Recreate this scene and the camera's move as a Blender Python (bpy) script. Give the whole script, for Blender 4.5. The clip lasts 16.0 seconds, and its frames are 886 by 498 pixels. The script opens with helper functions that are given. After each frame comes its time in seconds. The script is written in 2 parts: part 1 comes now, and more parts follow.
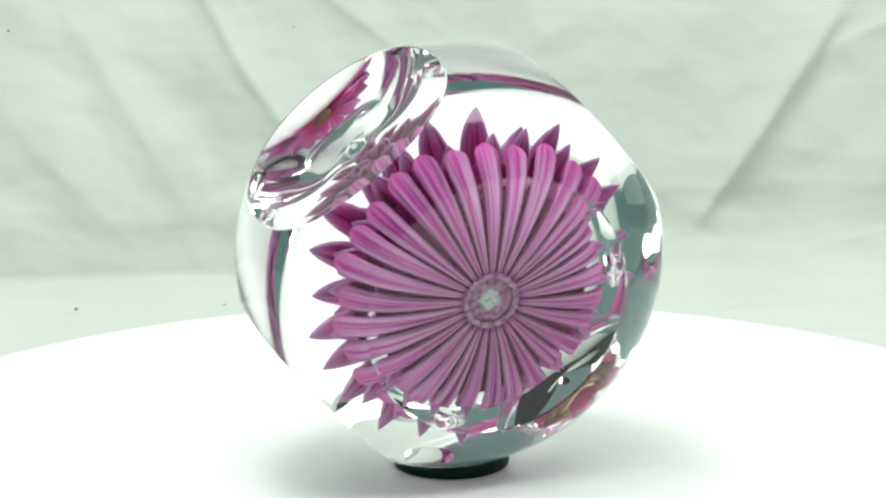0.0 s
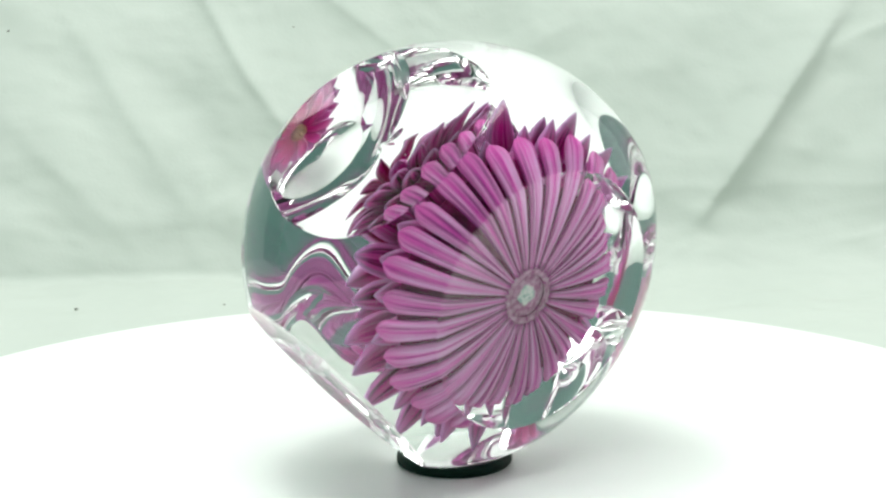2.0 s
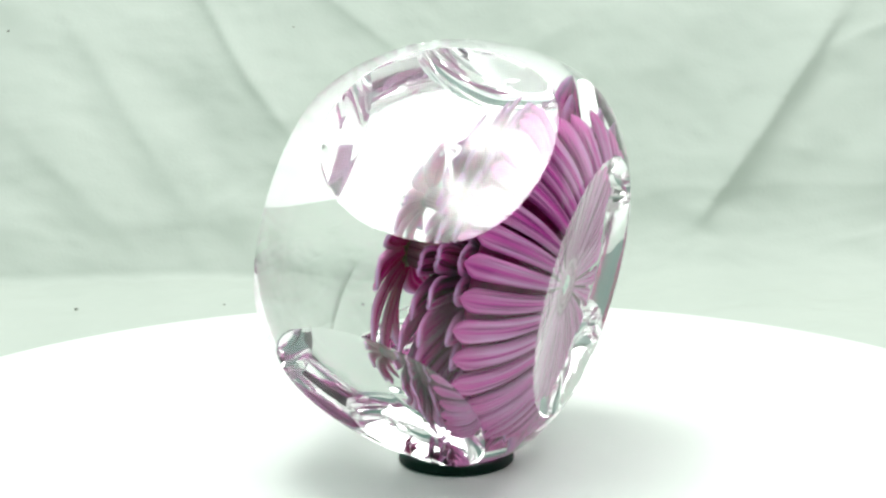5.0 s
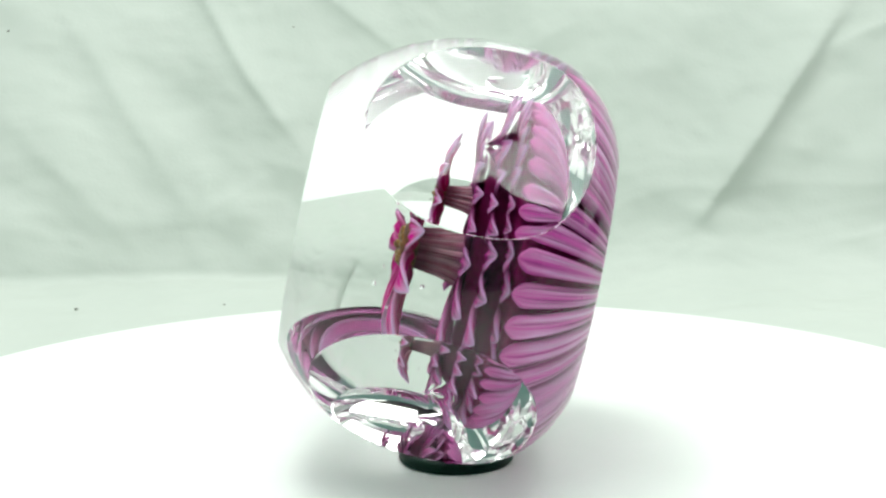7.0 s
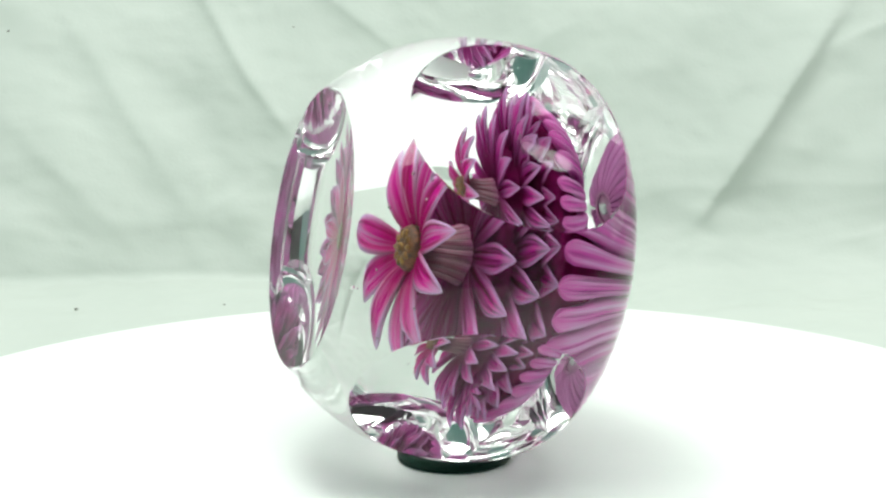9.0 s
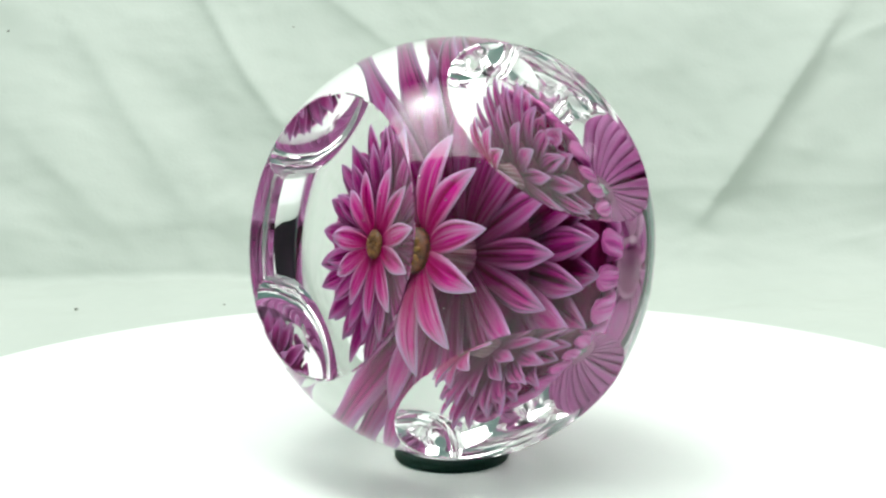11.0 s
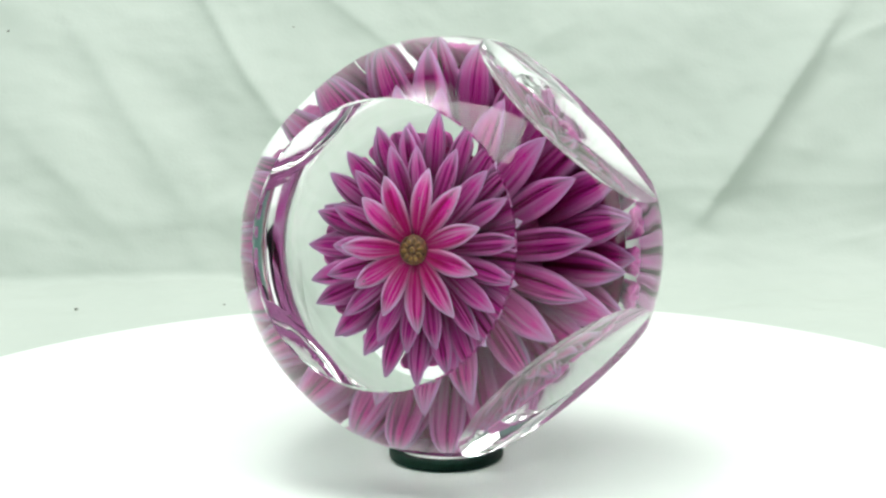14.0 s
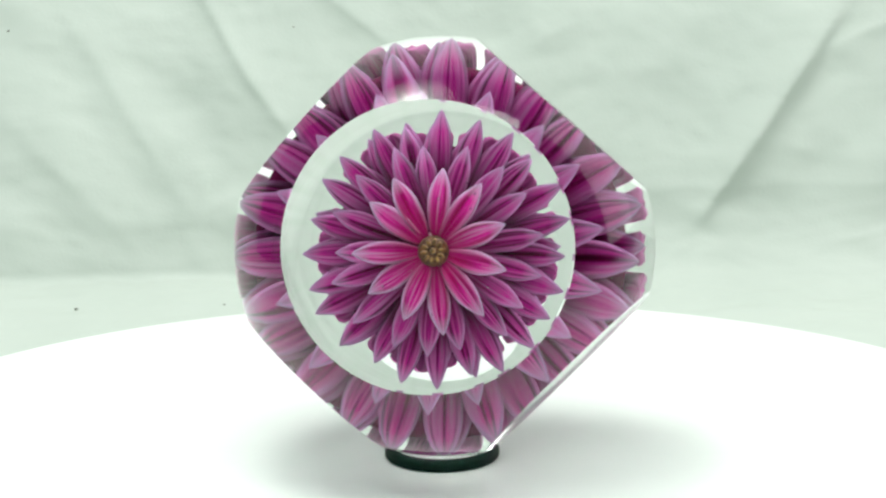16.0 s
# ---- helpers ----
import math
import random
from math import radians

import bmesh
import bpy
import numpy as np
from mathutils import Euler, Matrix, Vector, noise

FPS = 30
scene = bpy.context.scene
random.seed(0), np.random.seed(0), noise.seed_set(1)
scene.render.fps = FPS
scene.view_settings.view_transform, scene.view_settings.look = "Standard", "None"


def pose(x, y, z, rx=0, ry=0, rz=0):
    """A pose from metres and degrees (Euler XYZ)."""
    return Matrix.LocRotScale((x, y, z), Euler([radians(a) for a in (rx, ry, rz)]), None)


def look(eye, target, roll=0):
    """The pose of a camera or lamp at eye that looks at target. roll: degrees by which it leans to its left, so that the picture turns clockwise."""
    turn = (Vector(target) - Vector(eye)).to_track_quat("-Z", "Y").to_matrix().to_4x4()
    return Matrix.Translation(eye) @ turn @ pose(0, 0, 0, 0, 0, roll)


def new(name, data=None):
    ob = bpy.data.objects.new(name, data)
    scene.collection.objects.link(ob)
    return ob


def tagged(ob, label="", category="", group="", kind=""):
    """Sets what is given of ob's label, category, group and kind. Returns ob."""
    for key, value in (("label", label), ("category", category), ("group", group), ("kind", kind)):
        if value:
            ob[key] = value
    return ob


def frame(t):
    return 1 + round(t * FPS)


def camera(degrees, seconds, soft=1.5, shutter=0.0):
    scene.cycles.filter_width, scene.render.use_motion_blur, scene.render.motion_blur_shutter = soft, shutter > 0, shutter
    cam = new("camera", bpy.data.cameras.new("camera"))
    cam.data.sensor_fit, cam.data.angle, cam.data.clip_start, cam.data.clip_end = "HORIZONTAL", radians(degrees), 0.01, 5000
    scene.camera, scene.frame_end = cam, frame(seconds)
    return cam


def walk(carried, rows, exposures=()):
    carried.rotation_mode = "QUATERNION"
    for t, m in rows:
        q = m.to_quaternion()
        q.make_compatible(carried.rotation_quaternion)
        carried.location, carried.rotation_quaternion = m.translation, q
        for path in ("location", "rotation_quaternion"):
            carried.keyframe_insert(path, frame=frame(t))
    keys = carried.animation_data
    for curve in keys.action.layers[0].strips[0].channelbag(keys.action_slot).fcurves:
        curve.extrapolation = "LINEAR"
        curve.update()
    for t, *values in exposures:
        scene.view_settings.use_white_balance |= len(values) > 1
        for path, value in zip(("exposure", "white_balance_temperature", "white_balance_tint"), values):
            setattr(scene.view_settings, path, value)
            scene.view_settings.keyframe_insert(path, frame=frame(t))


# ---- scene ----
cam = camera(22.030, 16.0, soft=2.5)
EYE = pose(0, -0.42063, 0.13238, 90 - 12.177, 0, -0.023) @ pose(0, 0, 0, 0, 0, -0.550)
walk(cam, [(0, EYE), (16, EYE)])

# turntable: degrees turned at t seconds, counter-clockwise seen from above
SPEED = 9.526


def turned(t):
    return SPEED * (t - 16.0)


# ---- light: a white fabric light tent, open in front, with soft lamps inside ----
world = bpy.data.worlds.new("room")
scene.world = world
world.use_nodes = True
world.node_tree.nodes["Background"].inputs[0].default_value = (0.38, 0.80, 0.67, 1)
world.node_tree.nodes["Background"].inputs[1].default_value = 0.16
scene.view_settings.exposure = 0.63
# clear glass needs long light paths
scene.cycles.max_bounces, scene.cycles.glossy_bounces, scene.cycles.transmission_bounces = 40, 32, 32


def lamp_panel(name, shape, where, target, w, h, radiance, colour):
    """A flat soft lamp of an even brightness."""
    lamp = bpy.data.lights.new(name, "AREA")
    area = w * h if shape == "RECTANGLE" else math.pi / 4 * w * w
    lamp.shape, lamp.size, lamp.size_y, lamp.energy, lamp.color = shape, w, h, radiance * math.pi * area, colour
    ob = new(name, lamp)
    ob.matrix_world = look(where, target)
    return ob


TINT = (0.94, 1.0, 0.945)
# a lamp above the roof: its glow in the cloth is brightest in the middle
for i, (wide, glow) in enumerate(((0.34, 0.95), (0.27, 1.25), (0.20, 1.8), (0.14, 3.0), (0.09, 7.5))):
    lamp_panel("lamp_overhead", "DISK", (-0.125, 0.05, 0.60 - 0.002 * i), (-0.02, 0.0, 0), wide, wide, glow, TINT)
# unseen fill panels, added under the roof and by one side to brighten the set
lamp_panel("lit_roof", "RECTANGLE", (0, -0.20, 0.84), (0, -0.18, 0), 1.0, 0.50, 3.7, TINT)
lamp_panel("lit_side", "RECTANGLE", (0.53, 0.20, 0.36), (0, 0.20, 0.36), 0.30, 0.66, 0.9, TINT)


# ---- materials ----
def material(name, rough=0.5, **inputs):
    m = bpy.data.materials.new(name)
    m.use_nodes = True
    b = m.node_tree.nodes["Principled BSDF"]
    b.inputs["Roughness"].default_value = rough
    for k, v in inputs.items():
        b.inputs[k.replace("_", " ")].default_value = v
    return m, m.node_tree, b


def node(tree, kind, **props):
    n = tree.nodes.new(kind)
    for k, v in props.items():
        n.inputs[k.replace("_", " ")].default_value = v
    return n


def ramp(tree, fac, stops, mode="LINEAR"):
    r = tree.nodes.new("ShaderNodeValToRGB")
    r.color_ramp.interpolation = mode
    while len(r.color_ramp.elements) < len(stops):
        r.color_ramp.elements.new(0.5)
    for e, (p, c) in zip(r.color_ramp.elements, stops):
        e.position, e.color = p, (*c, 1)
    tree.links.new(fac, r.inputs[0])
    return r.outputs[0]


def mix(tree, fac, a, b, mode="MIX"):
    n = tree.nodes.new("ShaderNodeMix")
    n.data_type, n.blend_type = "RGBA", mode
    for sock, v in ((n.inputs[0], fac), (n.inputs[6], a), (n.inputs[7], b)):
        if hasattr(v, "is_output"):
            tree.links.new(v, sock)
        else:
            sock.default_value = v if isinstance(v, (int, float)) else (*v, 1)
    return n.outputs[2]


def maths(tree, op, a, b=0.0):
    n = tree.nodes.new("ShaderNodeMath")
    n.operation = op
    for sock, v in ((n.inputs[0], a), (n.inputs[1], b)):
        if hasattr(v, "is_output"):
            tree.links.new(v, sock)
        else:
            sock.default_value = v
    return n.outputs[0]


def bump(tree, b, height, strength, distance):
    n = node(tree, "ShaderNodeBump", Strength=strength, Distance=distance)
    tree.links.new(height, n.inputs["Height"])
    tree.links.new(n.outputs[0], b.inputs["Normal"])


def noise_out(tree, scale, detail=4, coords="Object"):
    c = tree.nodes.new("ShaderNodeTexCoord")
    n = node(tree, "ShaderNodeTexNoise", Scale=scale, Detail=detail)
    tree.links.new(c.outputs[coords], n.inputs["Vector"])
    return n.outputs[0]


def glass_material():
    m, t, b = material("clear_glass", 0.0)
    b.inputs["Transmission Weight"].default_value = 1
    b.inputs["IOR"].default_value = 1.5
    b.inputs["Base Color"].default_value = (0.985, 1, 0.992, 1)
    return m


def cloth_material():
    m, t, b = material("white_cloth", 0.9)
    big = noise_out(t, 9, 3)
    col = ramp(t, big, [(0.3, (0.575, 0.615, 0.575)), (0.7, (0.64, 0.675, 0.635))])
    t.links.new(col, b.inputs["Base Color"])
    fine = noise_out(t, 900, 2)
    bump(t, b, fine, 0.15, 0.0004)
    return m


def plate_material():
    m, t, b = material("white_lacquer", 0.32)
    n = noise_out(t, 40, 5)
    t.links.new(ramp(t, n, [(0.3, (0.89, 0.905, 0.89)), (0.7, (0.92, 0.93, 0.92))]), b.inputs["Base Color"])
    t.links.new(ramp(t, noise_out(t, 120, 4), [(0.35, (0.3,) * 3), (0.7, (0.42,) * 3)]), b.inputs["Roughness"])
    return m


def rubber_material():
    m, t, b = material("black_rubber", 0.5, Specular_IOR_Level=0.14)
    n = noise_out(t, 700, 3)
    t.links.new(ramp(t, n, [(0.3, (0.002, 0.014, 0.009)), (0.7, (0.004, 0.026, 0.017))]), b.inputs["Base Color"])
    bump(t, b, n, 0.1, 0.0002)
    return m


def petal_material(name, dark, mid, pale, tip, edge_at, streaks=0.5, edge_base=0.15, base_to=0.5, bands=9.4, clear=0.0):
    """Glass petal: a coloured body with lengthwise streaks, a pale edge and a whitish tip. UV: across, along."""
    m, t, b = material(name, 0.5, Specular_IOR_Level=0.0)
    uv = t.nodes.new("ShaderNodeUVMap")
    sep = t.nodes.new("ShaderNodeSeparateXYZ")
    t.links.new(uv.outputs[0], sep.inputs[0])
    u, v = sep.outputs[0], sep.outputs[1]
    info = t.nodes.new("ShaderNodeObjectInfo")
    # lengthwise streaks
    comb = t.nodes.new("ShaderNodeCombineXYZ")
    t.links.new(maths(t, "MULTIPLY", u, 7.0), comb.inputs[0])
    t.links.new(maths(t, "MULTIPLY", v, 0.9), comb.inputs[1])
    t.links.new(maths(t, "MULTIPLY", info.outputs["Random"], 37.0), comb.inputs[2])
    n = node(t, "ShaderNodeTexNoise", Scale=1.0, Detail=3.0)
    t.links.new(comb.outputs[0], n.inputs["Vector"])
    streak = ramp(t, n.outputs[0], [(0.36, dark), (0.5, mid), (0.68, tuple(0.5 * x + 0.5 * y for x, y in zip(mid, pale)))])
    off = maths(t, "MULTIPLY", maths(t, "ABSOLUTE", maths(t, "SUBTRACT", u, 0.5)), 2.0)
    edge = ramp(t, off, [(edge_at - 0.26, (0, 0, 0)), (edge_at + 0.04, (1, 1, 1))], "EASE")
    wave = maths(t, "ADD", maths(t, "MULTIPLY", maths(t, "COSINE", maths(t, "MULTIPLY", off, bands)), -0.5), 0.5)
    lines = maths(t, "MULTIPLY", maths(t, "MULTIPLY", wave, streaks), ramp(t, n.outputs[0], [(0.35, (0.2,) * 3), (0.65, (1, 1, 1))]))
    col = mix(t, lines, streak, tuple(0.3 * x + 0.7 * y for x, y in zip(mid, pale)))
    edge = maths(t, "MULTIPLY", edge, ramp(t, v, [(0.35, (edge_base,) * 3), (0.85, (0.72,) * 3)]))
    col = mix(t, edge, col, pale)
    col = mix(t, maths(t, "MULTIPLY", ramp(t, v, [(0.72, (0, 0, 0)), (1.0, (1, 1, 1))]), 0.85), col, tip)
    # dark base: partly the glass's own tone, partly painted shade between overlapping petals
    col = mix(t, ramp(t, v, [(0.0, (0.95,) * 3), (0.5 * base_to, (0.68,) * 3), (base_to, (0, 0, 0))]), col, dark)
    t.links.new(col, b.inputs["Base Color"])
    # thin coloured glass lets some light through
    thin = t.nodes.new("ShaderNodeBsdfTranslucent")
    t.links.new(col, thin.inputs[0])
    blend = node(t, "ShaderNodeMixShader", Fac=0.12)
    t.links.new(b.outputs[0], blend.inputs[1])
    t.links.new(thin.outputs[0], blend.inputs[2])
    # towards the tip the glass of the petal clears
    see = node(t, "ShaderNodeBsdfTransparent")
    see.inputs[0].default_value = (0.95, 0.72, 0.92, 1)
    over = t.nodes.new("ShaderNodeMixShader")
    t.links.new(ramp(t, v, [(0.55, (0, 0, 0)), (1.0, (clear,) * 3)]), over.inputs[0])
    t.links.new(blend.outputs[0], over.inputs[1])
    t.links.new(see.outputs[0], over.inputs[2])
    t.links.new(over.outputs[0], t.nodes["Material Output"].inputs[0])
    return m


GLASS, CLOTH, PLATE, RUBBER = glass_material(), cloth_material(), plate_material(), rubber_material()
BRIGHT = petal_material("bright_petal", (0.40, 0.001, 0.09), (0.90, 0.006, 0.40), (0.88, 0.66, 1.0), (0.86, 0.70, 1.0), 0.89, 0.3, 0.6, 0.7, 3.6, clear=0.06)
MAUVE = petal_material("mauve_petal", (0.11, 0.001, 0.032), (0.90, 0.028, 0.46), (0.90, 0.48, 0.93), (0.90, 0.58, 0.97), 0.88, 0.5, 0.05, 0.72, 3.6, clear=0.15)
RIB = petal_material("rib_petal", (0.34, 0.010, 0.21), (0.80, 0.11, 0.56), (0.95, 0.70, 0.98), (0.86, 0.14, 0.56), 1.3, 1.0, 0.0, 0.10, 5.2)
LILAC, pt, pb = material("lilac_glass", 0.4, Specular_IOR_Level=0.1)
pt.links.new(ramp(pt, noise_out(pt, 900, 3), [(0.35, (0.42, 0.10, 0.28)), (0.65, (0.72, 0.42, 0.62))]), pb.inputs["Base Color"])
CHIP, ct, cb = material("pale_chip", 0.3)
ct.links.new(ramp(ct, noise_out(ct, 1400, 2), [(0.38, (0.30, 0.50, 0.46)), (0.5, (0.82, 0.88, 0.84)), (0.7, (0.90, 0.92, 0.88))]), cb.inputs["Base Color"])
NECK = petal_material("neck_stripe", (0.12, 0.008, 0.04), (0.46, 0.14, 0.22), (0.66, 0.44, 0.50), (0.5, 0.1, 0.3), 0.7, 0.9, 0.7)
WINE, wt, wb = material("wine_glass", 0.5, Specular_IOR_Level=0.0)
wb.inputs["Base Color"].default_value = (0.10, 0.006, 0.035, 1)
wt.links.new(ramp(wt, noise_out(wt, 600, 3), [(0.3, (0.15, 0.004, 0.055)), (0.7, (0.30, 0.012, 0.13))]), wb.inputs["Base Color"])
BROWN, nt, nb = material("brown_glass", 0.45)
nt.links.new(ramp(nt, noise_out(nt, 1200, 3), [(0.35, (0.06, 0.016, 0.008)), (0.7, (0.26, 0.085, 0.03))]), nb.inputs["Base Color"])
AMBER, at, ab = material("amber_heart", 0.4)
at.links.new(ramp(at, noise_out(at, 1500, 3), [(0.3, (0.06, 0.02, 0.008)), (0.55, (0.30, 0.13, 0.03)), (0.75, (0.60, 0.36, 0.09))]), ab.inputs["Base Color"])


# ---- mesh helpers ----
def mesh_object(name, bm, mat, parent=None, label="", smooth=True):
    me = bpy.data.meshes.new(name)
    if smooth:
        for f in bm.faces:
            f.smooth = True
    bm.to_mesh(me)
    bm.free()
    me.materials.append(mat)
    ob = new(name, me)
    if parent:
        ob.parent = parent
    if label:
        tagged(ob, label)
    return ob


def part(name, bm, mat, parent, label="", smooth=True):
    return mesh_object(name, bm, mat, parent, label, smooth)


def lathe(profile, steps=128, closed=False):
    """A body turned about z from (radius, height) pairs."""
    bm = bmesh.new()
    rings = []
    for r, z in profile:
        if r < 1e-7:
            rings.append([bm.verts.new((0, 0, z))])
        else:
            rings.append([bm.verts.new((r * math.cos(a), r * math.sin(a), z)) for a in (2 * math.pi * i / steps for i in range(steps))])
    pairs = list(zip(rings, rings[1:])) + ([(rings[-1], rings[0])] if closed else [])
    for lo, hi in pairs:
        for i in range(steps):
            j = (i + 1) % steps
            if len(lo) == 1 and len(hi) > 1:
                bm.faces.new((lo[0], hi[j], hi[i]))
            elif len(hi) == 1 and len(lo) > 1:
                bm.faces.new((lo[i], lo[j], hi[0]))
            elif len(lo) > 1:
                bm.faces.new((lo[i], lo[j], hi[j], hi[i]))
    bmesh.ops.recalc_face_normals(bm, faces=bm.faces)
    return bm


def grid_sheet(nx, ny, fn):
    bm = bmesh.new()
    rows = [[bm.verts.new(fn(i / nx, j / ny)) for i in range(nx + 1)] for j in range(ny + 1)]
    for j in range(ny):
        for i in range(nx):
            bm.faces.new((rows[j][i], rows[j][i + 1], rows[j + 1][i + 1], rows[j + 1][i]))
    return bm


# ---- the tent ----
CLOTH_Z, WALL_Y, LEAN = -0.032, 0.296, 0.25


def crease(x, z, x0, z0, x1, z1, width, depth):
    """A fold of the cloth along a line: steep on one side, falling off softly on the other."""
    dx, dz = x1 - x0, z1 - z0
    length = math.hypot(dx, dz)
    s = ((x - x0) * dx + (z - z0) * dz) / length
    d = ((x - x0) * dz - (z - z0) * dx) / length
    fade = 1 / (1 + math.exp(-s / 0.006)) / (1 + math.exp((s - length) / 0.006))
    return 2.0 * depth * fade * math.exp(-abs(d) / (width if d > 0 else 3.5 * width))


FOLDS = [
    (-0.078, 0.060, -0.064, 0.036, 0.0030, 0.0022),
    (-0.064, 0.036, -0.048, 0.014, 0.0030, 0.0016),
    (0.083, -0.012, 0.128, 0.052, 0.0032, 0.0030),
    (0.083, -0.012, 0.076, -0.040, 0.0040, 0.0014),
    (-0.040, 0.060, -0.014, 0.040, 0.0040, 0.0012),
    (-0.062, -0.002, -0.074, -0.009, 0.0025, 0.0007),
    (0.150, 0.052, 0.128, 0.042, 0.0022, 0.0010),
    (0.145, -0.016, 0.122, -0.022, 0.0030, 0.0012),
    (-0.120, 0.050, -0.085, -0.004, 0.0060, 0.0014),
    (-0.140, 0.020, -0.100, -0.020, 0.0060, 0.0012),
    (0.060, 0.060, 0.045, 0.010, 0.0060, 0.0010),
]


def cloth_bulge(x, z):
    lean = 0.62 if x < 0.01 else -0.62
    k = min(1, abs(x - 0.01) / 0.03)
    along, across = z - lean * x, x + lean * z
    drape = noise.noise(Vector((along * 11, across * 42, 3.1 if x < 0.01 else 7.7))) * k
    q = Vector((x * 7, z * 7, 1.3))
    return 0.005 * noise.noise(q) + 0.0019 * drape + 0.0012 * noise.noise(q * 4.1) - 0.0024 * abs(noise.noise(q * 2.3 + Vector((0, 5, 0)))) - 0.0011 * abs(noise.noise(q * 5.7 + Vector((4, 0, 0)))) + 0.0008 * noise.noise(q * 11) + 0.00025 * noise.noise(q * 27)


def backdrop_point(u, v):
    k = 2 * u - 1
    x = 0.55 * (0.3 * k + 0.7 * k ** 3)
    s = float(np.interp(v, (0, 0.15, 0.85, 1), (0, 0.66, 0.97, 1.72)))
    soft = min(1, max(0, (x - 0.01) / 0.07))
    bend, front = 0.004 + 0.026 * soft * soft * (3 - 2 * soft), 0.55
    wall = WALL_Y + 0.006 * noise.noise(Vector((x * 16, 2.0, 0.5)))
    flat = wall + front - bend
    if s < flat:
        y, z, ny, nz = -front + s, CLOTH_Z, 0, 1
    elif s < flat + bend * math.pi / 2:
        a = (s - flat) / bend
        y, z, ny, nz = -front + flat + bend * math.sin(a), CLOTH_Z + bend * (1 - math.cos(a)), -math.sin(a), math.cos(a)
    else:
        rise = s - flat - bend * math.pi / 2
        y, z, ny, nz = wall + LEAN * min(rise, 0.35), CLOTH_Z + bend + rise, -1, 0
    k = min(1, max(0, (s - flat + 0.16) / 0.16))
    d = cloth_bulge(x, z + 1.3 * (y - WALL_Y)) * k
    if ny < -0.3:
        d += sum(crease(x, z, *f) for f in FOLDS) / (1 + math.exp(-(z - CLOTH_Z - 0.010) / 0.003))
    return (x, y + ny * d, z + nz * d)


backdrop = mesh_object("backdrop", grid_sheet(420, 460, backdrop_point), CLOTH)
tagged(backdrop, "creased white cloth sweep behind the turntable", "backdrop", kind="structure")
for name, fn in (
    ("wall_left", lambda u, v: (-0.54, 0.12 + 0.30 * u, CLOTH_Z - 0.002 + 0.9 * v)),
    ("wall_right", lambda u, v: (0.54, -0.5 + 0.9 * u, CLOTH_Z - 0.002 + 0.9 * v)),
    ("ceiling", lambda u, v: (-0.54 + 1.08 * u, -0.50 + 0.92 * v, 0.87)),
):
    bm = grid_sheet(8, 8, fn)
    bmesh.ops.solidify(bm, geom=bm.faces[:], thickness=0.002)
    tagged(mesh_object(name, bm, CLOTH), "plain white cloth side of a light tent", "tent wall", kind="structure")


# ---- turntable ----
def turntable():
    plate_r = 0.13058
    thing = new("turntable")
    thing.location = (0, 0, CLOTH_Z)
    h = -CLOTH_Z
    prof = [(0, h - 0.012), (plate_r - 0.001, h - 0.012), (plate_r, h - 0.011)]
    prof += [(plate_r - 0.0015 * (1 - math.cos(a)), h - 0.0015 + 0.0015 * math.sin(a)) for a in (i * math.pi / 8 for i in range(5))]
    prof += [(plate_r * k, h) for k in (0.9, 0.6, 0.3)] + [(0, h)]
    part("plate", lathe(prof, 256), PLATE, thing, "glossy white round plate")
    part("base", lathe([(0, 0), (0.095, 0), (0.098, 0.002), (0.098, h - 0.017), (0.095, h - 0.0145), (0, h - 0.0145)]), PLATE, thing)
    part("spindle", lathe([(0, h - 0.016), (0.012, h - 0.016), (0.012, h - 0.011), (0, h - 0.011)], 32), PLATE, thing)
    return tagged(thing, "round white turntable with a glossy plate", "turntable")


TURNTABLE = turntable()


# ---- lint on the cloth ----
LINT, lt, lb = material("grey_lint", 0.9)
lt.links.new(ramp(lt, noise_out(lt, 3000, 2), [(0.3, (0.22, 0.22, 0.20)), (0.7, (0.34, 0.34, 0.31))]), lb.inputs["Base Color"])


def lint(x, y, z, size):
    bm = bmesh.new()
    bmesh.ops.create_icosphere(bm, subdivisions=2, radius=size, matrix=Matrix.Diagonal((1.3, 0.8, 0.7, 1)))
    for v in bm.verts:
        v.co *= 1 + 0.35 * noise.noise(v.co * 2500 + Vector((x * 90, 0, 0)))
    ob = mesh_object("lint", bm, LINT)
    ob.location = (x, y, z)
    return tagged(ob, "tiny dark speck of lint on the white cloth", "lint", "specks on the cloth")


for spot in ((-0.1129, 0.261, -0.0325, 0.0005), (-0.0669, 0.2575, -0.0307, 0.00035), (-0.0473, 0.3138, 0.0478, 0.0003), (-0.1402, 0.3172, 0.0470, 0.0004)):
    lint(*spot)


# ---- rubber ring ----
def rubber_ring():
    ro, ri, h, b = 0.01106, 0.0088, 0.00235, 0.0008
    prof = []
    for cx, cz, a0 in ((ro - b, b, -90), (ro - b, h - b, 0), (ri + b, h - b, 90), (ri + b, b, 180)):
        prof += [(cx + b * math.cos(radians(a0 + 18 * i)), cz + b * math.sin(radians(a0 + 18 * i))) for i in range(6)]
    ob = mesh_object("rubber_ring", lathe(prof, 128, True), RUBBER)
    return tagged(ob, "black rubber ring under the glass ball on the plate", "ring")


RING = rubber_ring()

# ---- paperweight ----
R, CENTRE_Z = 0.040, 0.04138
AXIS_AZ, AXIS_UP = -96.265, 11.701
LIFT = CENTRE_Z - R


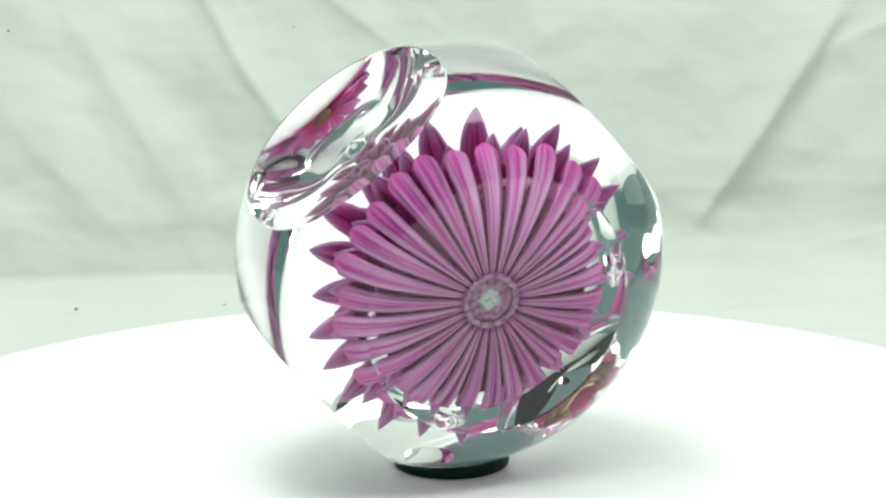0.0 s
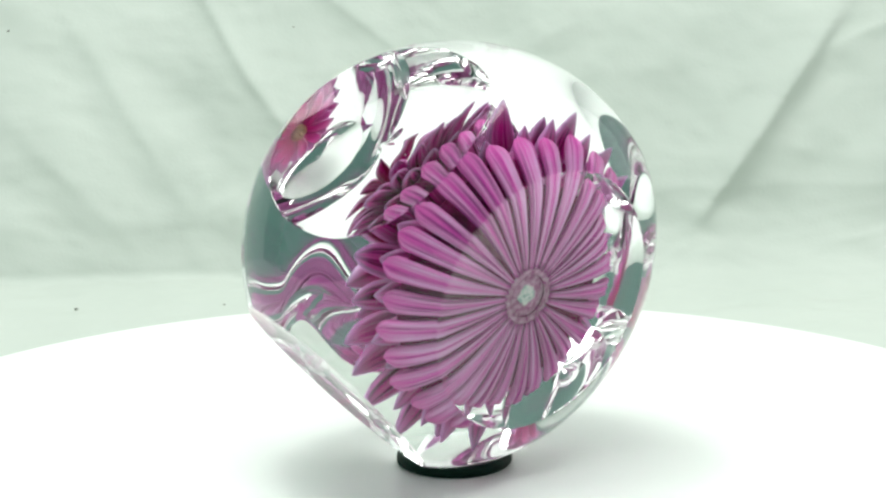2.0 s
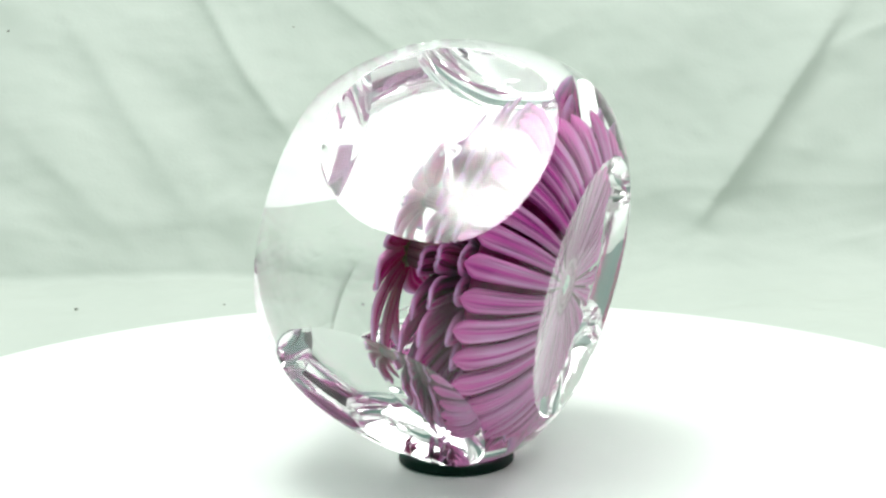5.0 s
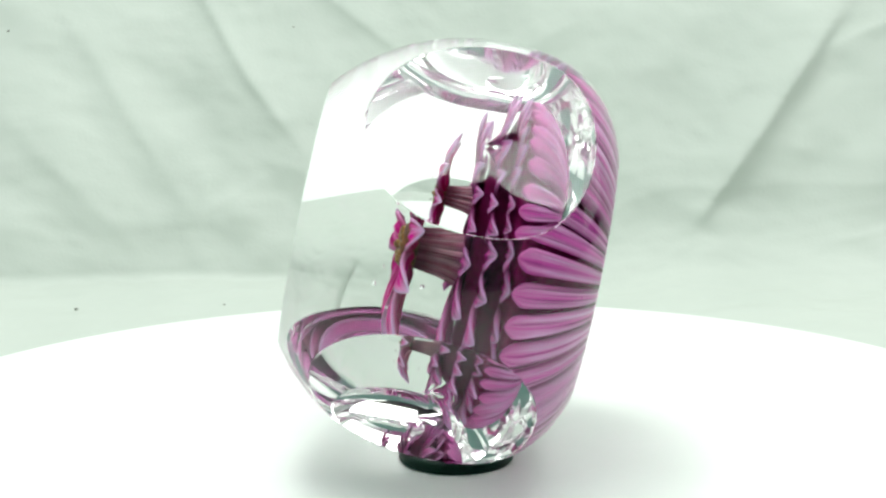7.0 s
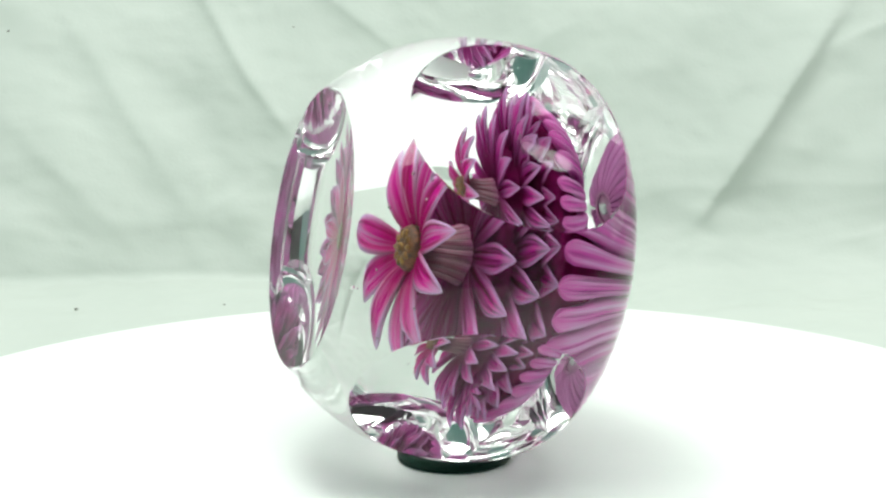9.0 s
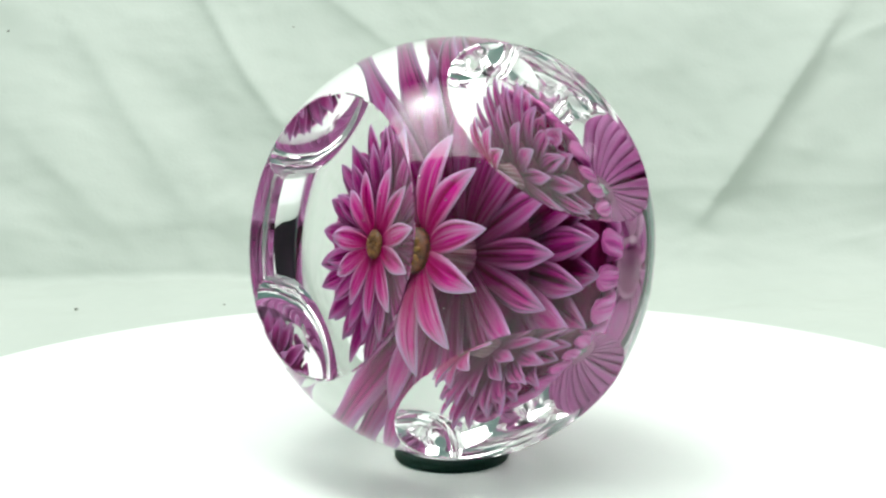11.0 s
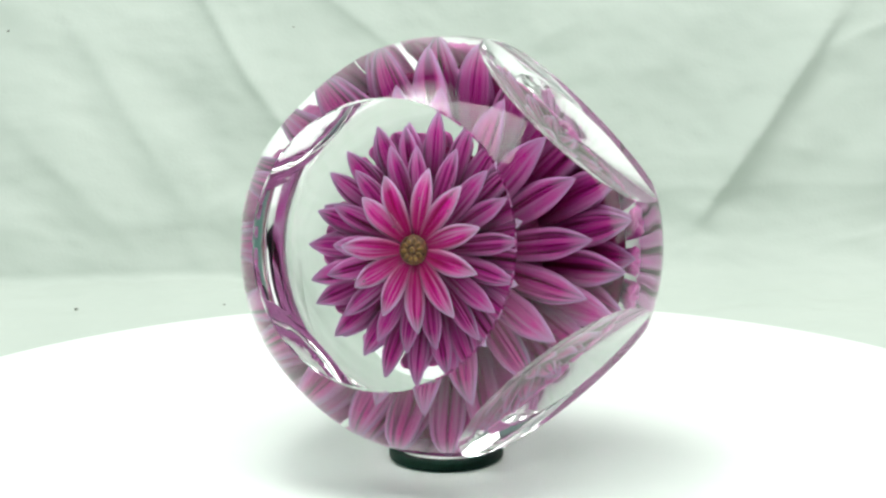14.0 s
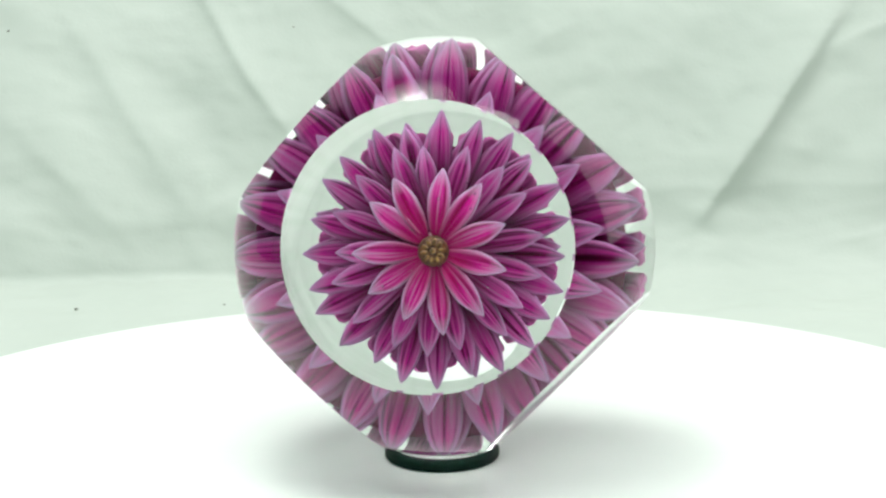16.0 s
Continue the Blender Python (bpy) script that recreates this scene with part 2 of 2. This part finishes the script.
def axes():
    a, e = radians(AXIS_AZ), radians(AXIS_UP)
    A = Vector((math.cos(a) * math.cos(e), math.sin(a) * math.cos(e), math.sin(e)))
    U = Vector((-math.sin(a), math.cos(a), 0))
    return A, U, A.cross(U)


AXIS, ACROSS, ALOFT = axes()
BACK, FULL = 0.0279, 2.75  # depth and fullness of the flattened back
DOME, APEX = 0.500, 0.0252  # radius of the nearly flat back, and how far behind the centre it stands
FACETS = [(AXIS, 0.03011)]
for psi, beta, d in ((49.06, 0.52, 0.03357), (-44.61, 2.71, 0.03354), (139.11, 3.80, 0.03464), (-132.26, 3.16, 0.03542)):
    p, b = radians(psi), radians(beta)
    FACETS.append((math.cos(b) * (math.cos(p) * ACROSS + math.sin(p) * ALOFT) + math.sin(b) * AXIS, d))


# the round hollow in the middle of the back
FACETS.append((-AXIS, 0.02478))

HOLLOW = 0.120  # radius of the wheel-ground hollows


def dish(bm, rim, n, d, rings=18):
    """Closes a round cut with a shallow hollow."""
    loop, e = [], rim[0]
    v = e.verts[0]
    live = set(rim)
    while True:
        loop.append(v)
        live.discard(e)
        v = e.other_vert(v)
        step = [k for k in v.link_edges if k in live]
        if not step:
            break
        e = step[0]
    centre = n * d
    last = loop
    lip = 0.986  # a narrow flat lip stays round the hollow
    for i in range(0, rings):
        f = lip * (1 - i / rings)
        ring = []
        for v in loop:
            arm = v.co - centre
            arm -= n * arm.dot(n)
            rho = arm.length
            edge = lip * rho
            depth = math.sqrt(HOLLOW ** 2 - (f * rho) ** 2) - math.sqrt(HOLLOW ** 2 - edge ** 2)
            ring.append(bm.verts.new(centre + arm * f - n * depth))
        for j in range(len(loop)):
            k = (j + 1) % len(loop)
            face = bm.faces.new((last[j], last[k], ring[k], ring[j]))
            face.smooth = True
            if i == 0:
                bm.edges.get((ring[j], ring[k])).smooth = False
        last = ring
    mean = lip * sum(((v.co - centre).length for v in loop)) / len(loop)
    tip = bm.verts.new(centre - n * (HOLLOW - math.sqrt(HOLLOW ** 2 - mean ** 2)))
    for j in range(len(loop)):
        bm.faces.new((last[j], last[(j + 1) % len(loop)], tip)).smooth = True


def glass_body(parent):
    """A ball with a ground hollow in front and one on each of four flanks, and a flattened back."""
    bm = bmesh.new()
    bmesh.ops.create_icosphere(bm, subdivisions=7, radius=R)
    for f in bm.faces:
        f.smooth = True
    for v in bm.verts:
        z = v.co.dot(AXIS) / R
        if z < 0:
            w = math.sqrt(max(0, 1 - z * z))
            way = v.co.normalized()
            full = R * (w ** FULL + (-z * R / BACK) ** FULL) ** (-1 / FULL)
            # the back is polished nearly flat, with a softly rounded shoulder
            m = AXIS * (DOME - APEX)
            b = way.dot(m)
            flat = -b + math.sqrt(b * b - m.dot(m) + DOME ** 2)
            v.co = way * (full ** -70 + flat ** -70) ** (-1 / 70)
    for n, d in FACETS:
        cut = bmesh.ops.bisect_plane(bm, geom=bm.verts[:] + bm.edges[:] + bm.faces[:], plane_co=n * d, plane_no=n, dist=1e-8, clear_outer=True)
        rim = [e for e in cut["geom_cut"] if isinstance(e, bmesh.types.BMEdge)]
        # faces without area that the cut leaves on the rim
        rim = [e for e in rim if e.is_valid and e.is_boundary]
        dish(bm, rim, n, d)
        for e in rim:
            e.smooth = False
    bmesh.ops.recalc_face_normals(bm, faces=bm.faces)
    bmesh.ops.translate(bm, verts=bm.verts, vec=(0, 0, R))
    return part("glass_body", bm, GLASS, parent, "clear glass ball with round polished hollows", smooth=False)


def petal_mesh(name, mat, outline, spine, cup, thick, nu=6, nv=12, square=2):
    """outline(v): half width; spine(v): (radius, height) in metres; cup: how far the edges rise per half width."""
    me = bpy.data.meshes.new(name)
    bm = bmesh.new()
    layer = bm.loops.layers.uv.new("UVMap")
    uvs = {}
    sides = []
    for side in (1, -1):
        rows = []
        for j in range(nv + 1):
            v = j / nv
            w = outline(v)
            r, z = spine(v)
            r2, z2 = spine(min(1, v + 0.01))
            r1, z1 = spine(max(0, v - 0.01))
            tangent = Vector((r2 - r1, 0, z2 - z1)).normalized()
            normal = Vector((-tangent.z, 0, tangent.x))
            row = []
            for i in range(nu + 1):
                u = i / nu
                k = 2 * u - 1
                body = thick * max(0, 1 - abs(k) ** square) ** 0.5 * min(1, w / 0.0010, (1 - v) / 0.2 + 0.15)
                # a shallow groove on either side of the midrib
                groove = 0.10 * w * math.cos(3 * math.pi * k) * (1 - k * k)
                up = cup * w * k * k + side * body * 0.5 + (groove if side > 0 else -groove)
                p = Vector((r, k * w, z)) + normal * up
                if side < 0 and i in (0, nu):
                    row.append(sides[0][j][i])
                else:
                    vert = bm.verts.new(p)
                    uvs[vert] = (u, v)
                    row.append(vert)
            rows.append(row)
        sides.append(rows)
        for j in range(nv):
            for i in range(nu):
                quad = (rows[j][i], rows[j][i + 1], rows[j + 1][i + 1], rows[j + 1][i])
                f = bm.faces.new(quad if side > 0 else quad[::-1])
                f.smooth = True
    for f in bm.faces:
        for loop in f.loops:
            loop[layer].uv = uvs[loop.vert]
    bm.to_mesh(me)
    bm.free()
    me.materials.append(mat)
    return me


MM = 0.001


def leaf_outline(wmax, base=0.35, belly=0.6):
    def half(v):
        if v < belly:
            s = v / belly
            return wmax * MM * (base + (1 - base) * math.sin(s * math.pi / 2))
        s = (v - belly) / (1 - belly)
        return max(0.02, wmax * (0.93 * (1 - s ** 2.0) + 0.07 * (1 - s))) * MM * (1 - 0.35 * s * s)
    return half


def curve(points):
    """Smooth (radius, height) line through a few points, in millimetres."""
    def at(v):
        x = v * (len(points) - 1)
        i = min(int(x), len(points) - 2)
        f = x - i
        p = [Vector(points[min(max(k, 0), len(points) - 1)]) for k in (i - 1, i, i + 1, i + 2)]
        q = 0.5 * ((2 * p[1]) + (p[2] - p[0]) * f + (2 * p[0] - 5 * p[1] + 4 * p[2] - p[3]) * f * f + (3 * p[1] - p[0] - 3 * p[2] + p[3]) * f ** 3)
        return q.x * MM, q.y * MM
    return at


def flower(parent):
    """A dahlia of glass petals in tiers round a core; its axis is local z, the origin at the ball's centre."""
    turn = Matrix((ACROSS, ALOFT, AXIS)).transposed().to_4x4()
    core = [(0, -17.8), (4.7, -17.6), (9.6, -16.8), (14.6, -15.3), (18.8, -13.2), (21.2, -11.0), (21.9, -9.6), (21.4, -8.9), (18.6, -8.0), (15.4, -6.8), (14.2, -5.9), (12.4, -5.4), (11.8, -2.4), (10.6, -1.8), (6, -1.8), (3.4, -1.2), (2.5, 1), (2.1, 5.2), (0, 5.4)]
    head = part("flower", lathe([(r * MM, z * MM) for r, z in core], 64), WINE, parent, "magenta dahlia of tiered striped petals")
    head.matrix_basis = Matrix.Translation((0, 0, R)) @ turn @ Matrix.Translation((-0.6 * MM, -0.9 * MM, 0.6 * MM))
    rnd = random.Random(5)

    def tier(mesh, count, phase, wobble=2.5, lift=2.0, label=""):
        for i in range(count):
            ob = new("petal", mesh)
            ob.parent = head
            a = phase + 360 / count * i + rnd.uniform(-wobble, wobble)
            s = rnd.uniform(0.94, 1.05)
            ob.matrix_basis = Matrix.Rotation(radians(a), 4, "Z") @ Matrix.Rotation(radians(rnd.uniform(-lift, lift)), 4, "Y") @ Matrix.Diagonal((s, 1, 1, 1))

    front = petal_mesh("bright_petal", BRIGHT, leaf_outline(2.3, 0.25, 0.58), curve([(2.6, 5.2), (6.4, 6.0), (11.2, 6.1), (16.0, 4.8)]), 0.3, 0.7 * MM)
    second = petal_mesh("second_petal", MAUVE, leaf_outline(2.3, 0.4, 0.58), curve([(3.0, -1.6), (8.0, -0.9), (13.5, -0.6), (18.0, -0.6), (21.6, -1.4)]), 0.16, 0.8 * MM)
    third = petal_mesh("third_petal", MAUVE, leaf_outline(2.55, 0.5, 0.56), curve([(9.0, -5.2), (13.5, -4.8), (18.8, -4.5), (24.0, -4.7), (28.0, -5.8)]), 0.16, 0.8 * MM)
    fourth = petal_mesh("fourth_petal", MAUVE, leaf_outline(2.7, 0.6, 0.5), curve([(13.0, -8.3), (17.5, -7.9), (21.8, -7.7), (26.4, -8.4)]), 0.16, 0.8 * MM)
    tier(front, 11, 83, 5, 4)
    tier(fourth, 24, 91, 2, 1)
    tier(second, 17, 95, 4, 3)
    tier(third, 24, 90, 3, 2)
    bone = curve([(4.5, -18.4), (9.8, -17.7), (15.2, -16.2), (19.8, -14.0), (22.9, -11.3), (24.9, -9.0)])

    def rib_half(v):
        full = bone(v)[0] * math.pi / 29 * (0.76 + 0.08 * v)
        return full * (1 if v < 0.86 else max(0.03, 1 - ((v - 0.86) / 0.14) ** 1.6))
    rib = petal_mesh("rib_petal", RIB, rib_half, bone, -0.25, 2.4 * MM, 8, 18, 4)
    tier(rib, 29, 2, 0.8, 0.6)
    neck = petal_mesh("neck", NECK, lambda v: (0.62 + 0.22 * v) * MM, curve([(2.2, 5.6), (2.5, 3.2), (2.9, 1.0), (3.9, -1.6)]), -0.4, 0.8 * MM, 6, 8)
    tier(neck, 13, 5, 2, 0)
    # heart: a dark button with a ring of amber beads
    heart = part("heart", lathe([(r * MM, z * MM) for r, z in ((0, 5.0), (2.9, 5.0), (3.05, 6.2), (2.6, 7.0), (1.2, 7.3), (0, 7.3))], 40), BROWN, head, "dark button heart with amber beads")
    for i in range(10):
        bead = bmesh.new()
        bmesh.ops.create_icosphere(bead, subdivisions=2, radius=0.52 * MM, matrix=Matrix.Rotation(radians(36 * i + 10), 4, "Z") @ Matrix.Translation((1.75 * MM, 0, 7.15 * MM)) @ Matrix.Diagonal((1.5, 0.85, 0.7, 1)))
        part("bead", bead, AMBER, head, "amber glass bead")
    bead = bmesh.new()
    bmesh.ops.create_icosphere(bead, subdivisions=2, radius=0.62 * MM, matrix=Matrix.Translation((0, 0, 7.4 * MM)))
    part("bead", bead, AMBER, head, "amber glass bead")
    # hub behind: a pale collar round a trapped air bubble
    ring = [((4.9 + 0.6 * math.cos(radians(a))) * MM, (-18.4 + 0.6 * math.sin(radians(a))) * MM) for a in range(0, 360, 30)]
    part("collar", lathe(ring, 48, True), LILAC, head, "pale lilac collar")
    part("hub", lathe([(r * MM, z * MM) for r, z in ((0, -18.4), (2.0, -18.3), (4.2, -17.9), (4.3, -17.5), (0, -17.5))], 40), LILAC, head, "lilac pink hub disc")
    # a pale irregular chip caught in the hub, and the beads of the collar
    chip = bmesh.new()
    bmesh.ops.create_icosphere(chip, subdivisions=3, radius=1.9 * MM)
    for v in chip.verts:
        v.co *= 1 + 0.5 * noise.noise(v.co * 900 + Vector((3, 1, 2)))
        v.co.z *= 0.35
    bmesh.ops.translate(chip, verts=chip.verts, vec=(0.4 * MM, 0.3 * MM, -18.7 * MM))
    part("chip", chip, CHIP, head, "pale greenish white chip")
    for i in range(29):
        bead = bmesh.new()
        bmesh.ops.create_icosphere(bead, subdivisions=1, radius=0.42 * MM, matrix=Matrix.Rotation(radians(360 / 29 * i), 4, "Z") @ Matrix.Translation((5.3 * MM, 0, -18.6 * MM)))
        part("bead", bead, LILAC, head)
    # small bubbles trapped over the petals
    for i in range(14):
        a, r = rnd.uniform(0, 2 * math.pi), rnd.uniform(5, 19)
        air = bmesh.new()
        bmesh.ops.create_icosphere(air, subdivisions=2, radius=rnd.uniform(0.14, 0.28) * MM, matrix=Matrix.Translation((r * MM * math.cos(a), r * MM * math.sin(a), (8.2 if r < 14 else 2.6) * MM)))
        bmesh.ops.reverse_faces(air, faces=air.faces[:])
        part("air_bubble", air, GLASS, head, "tiny trapped air bubble")
    return head


def paperweight():
    thing = new("paperweight")
    glass_body(thing)
    flower(thing)
    return tagged(thing, "clear faceted glass paperweight with a magenta flower inside", "paperweight")


PAPERWEIGHT = paperweight()


# ---- what moves: all turn with the plate ----
def motions():
    rows = [i * 0.5 for i in range(33)]

    def ride(thing, x, y, z):
        walk(thing, [(t, Matrix.Rotation(radians(turned(t)), 4, "Z") @ Matrix.Translation((x, y, z))) for t in rows])

    ride(TURNTABLE, 0, 0, CLOTH_Z)
    ride(RING, -0.00036, 0.00237, 0)
    ride(PAPERWEIGHT, 0.00051, 0.00376, LIFT)


motions()
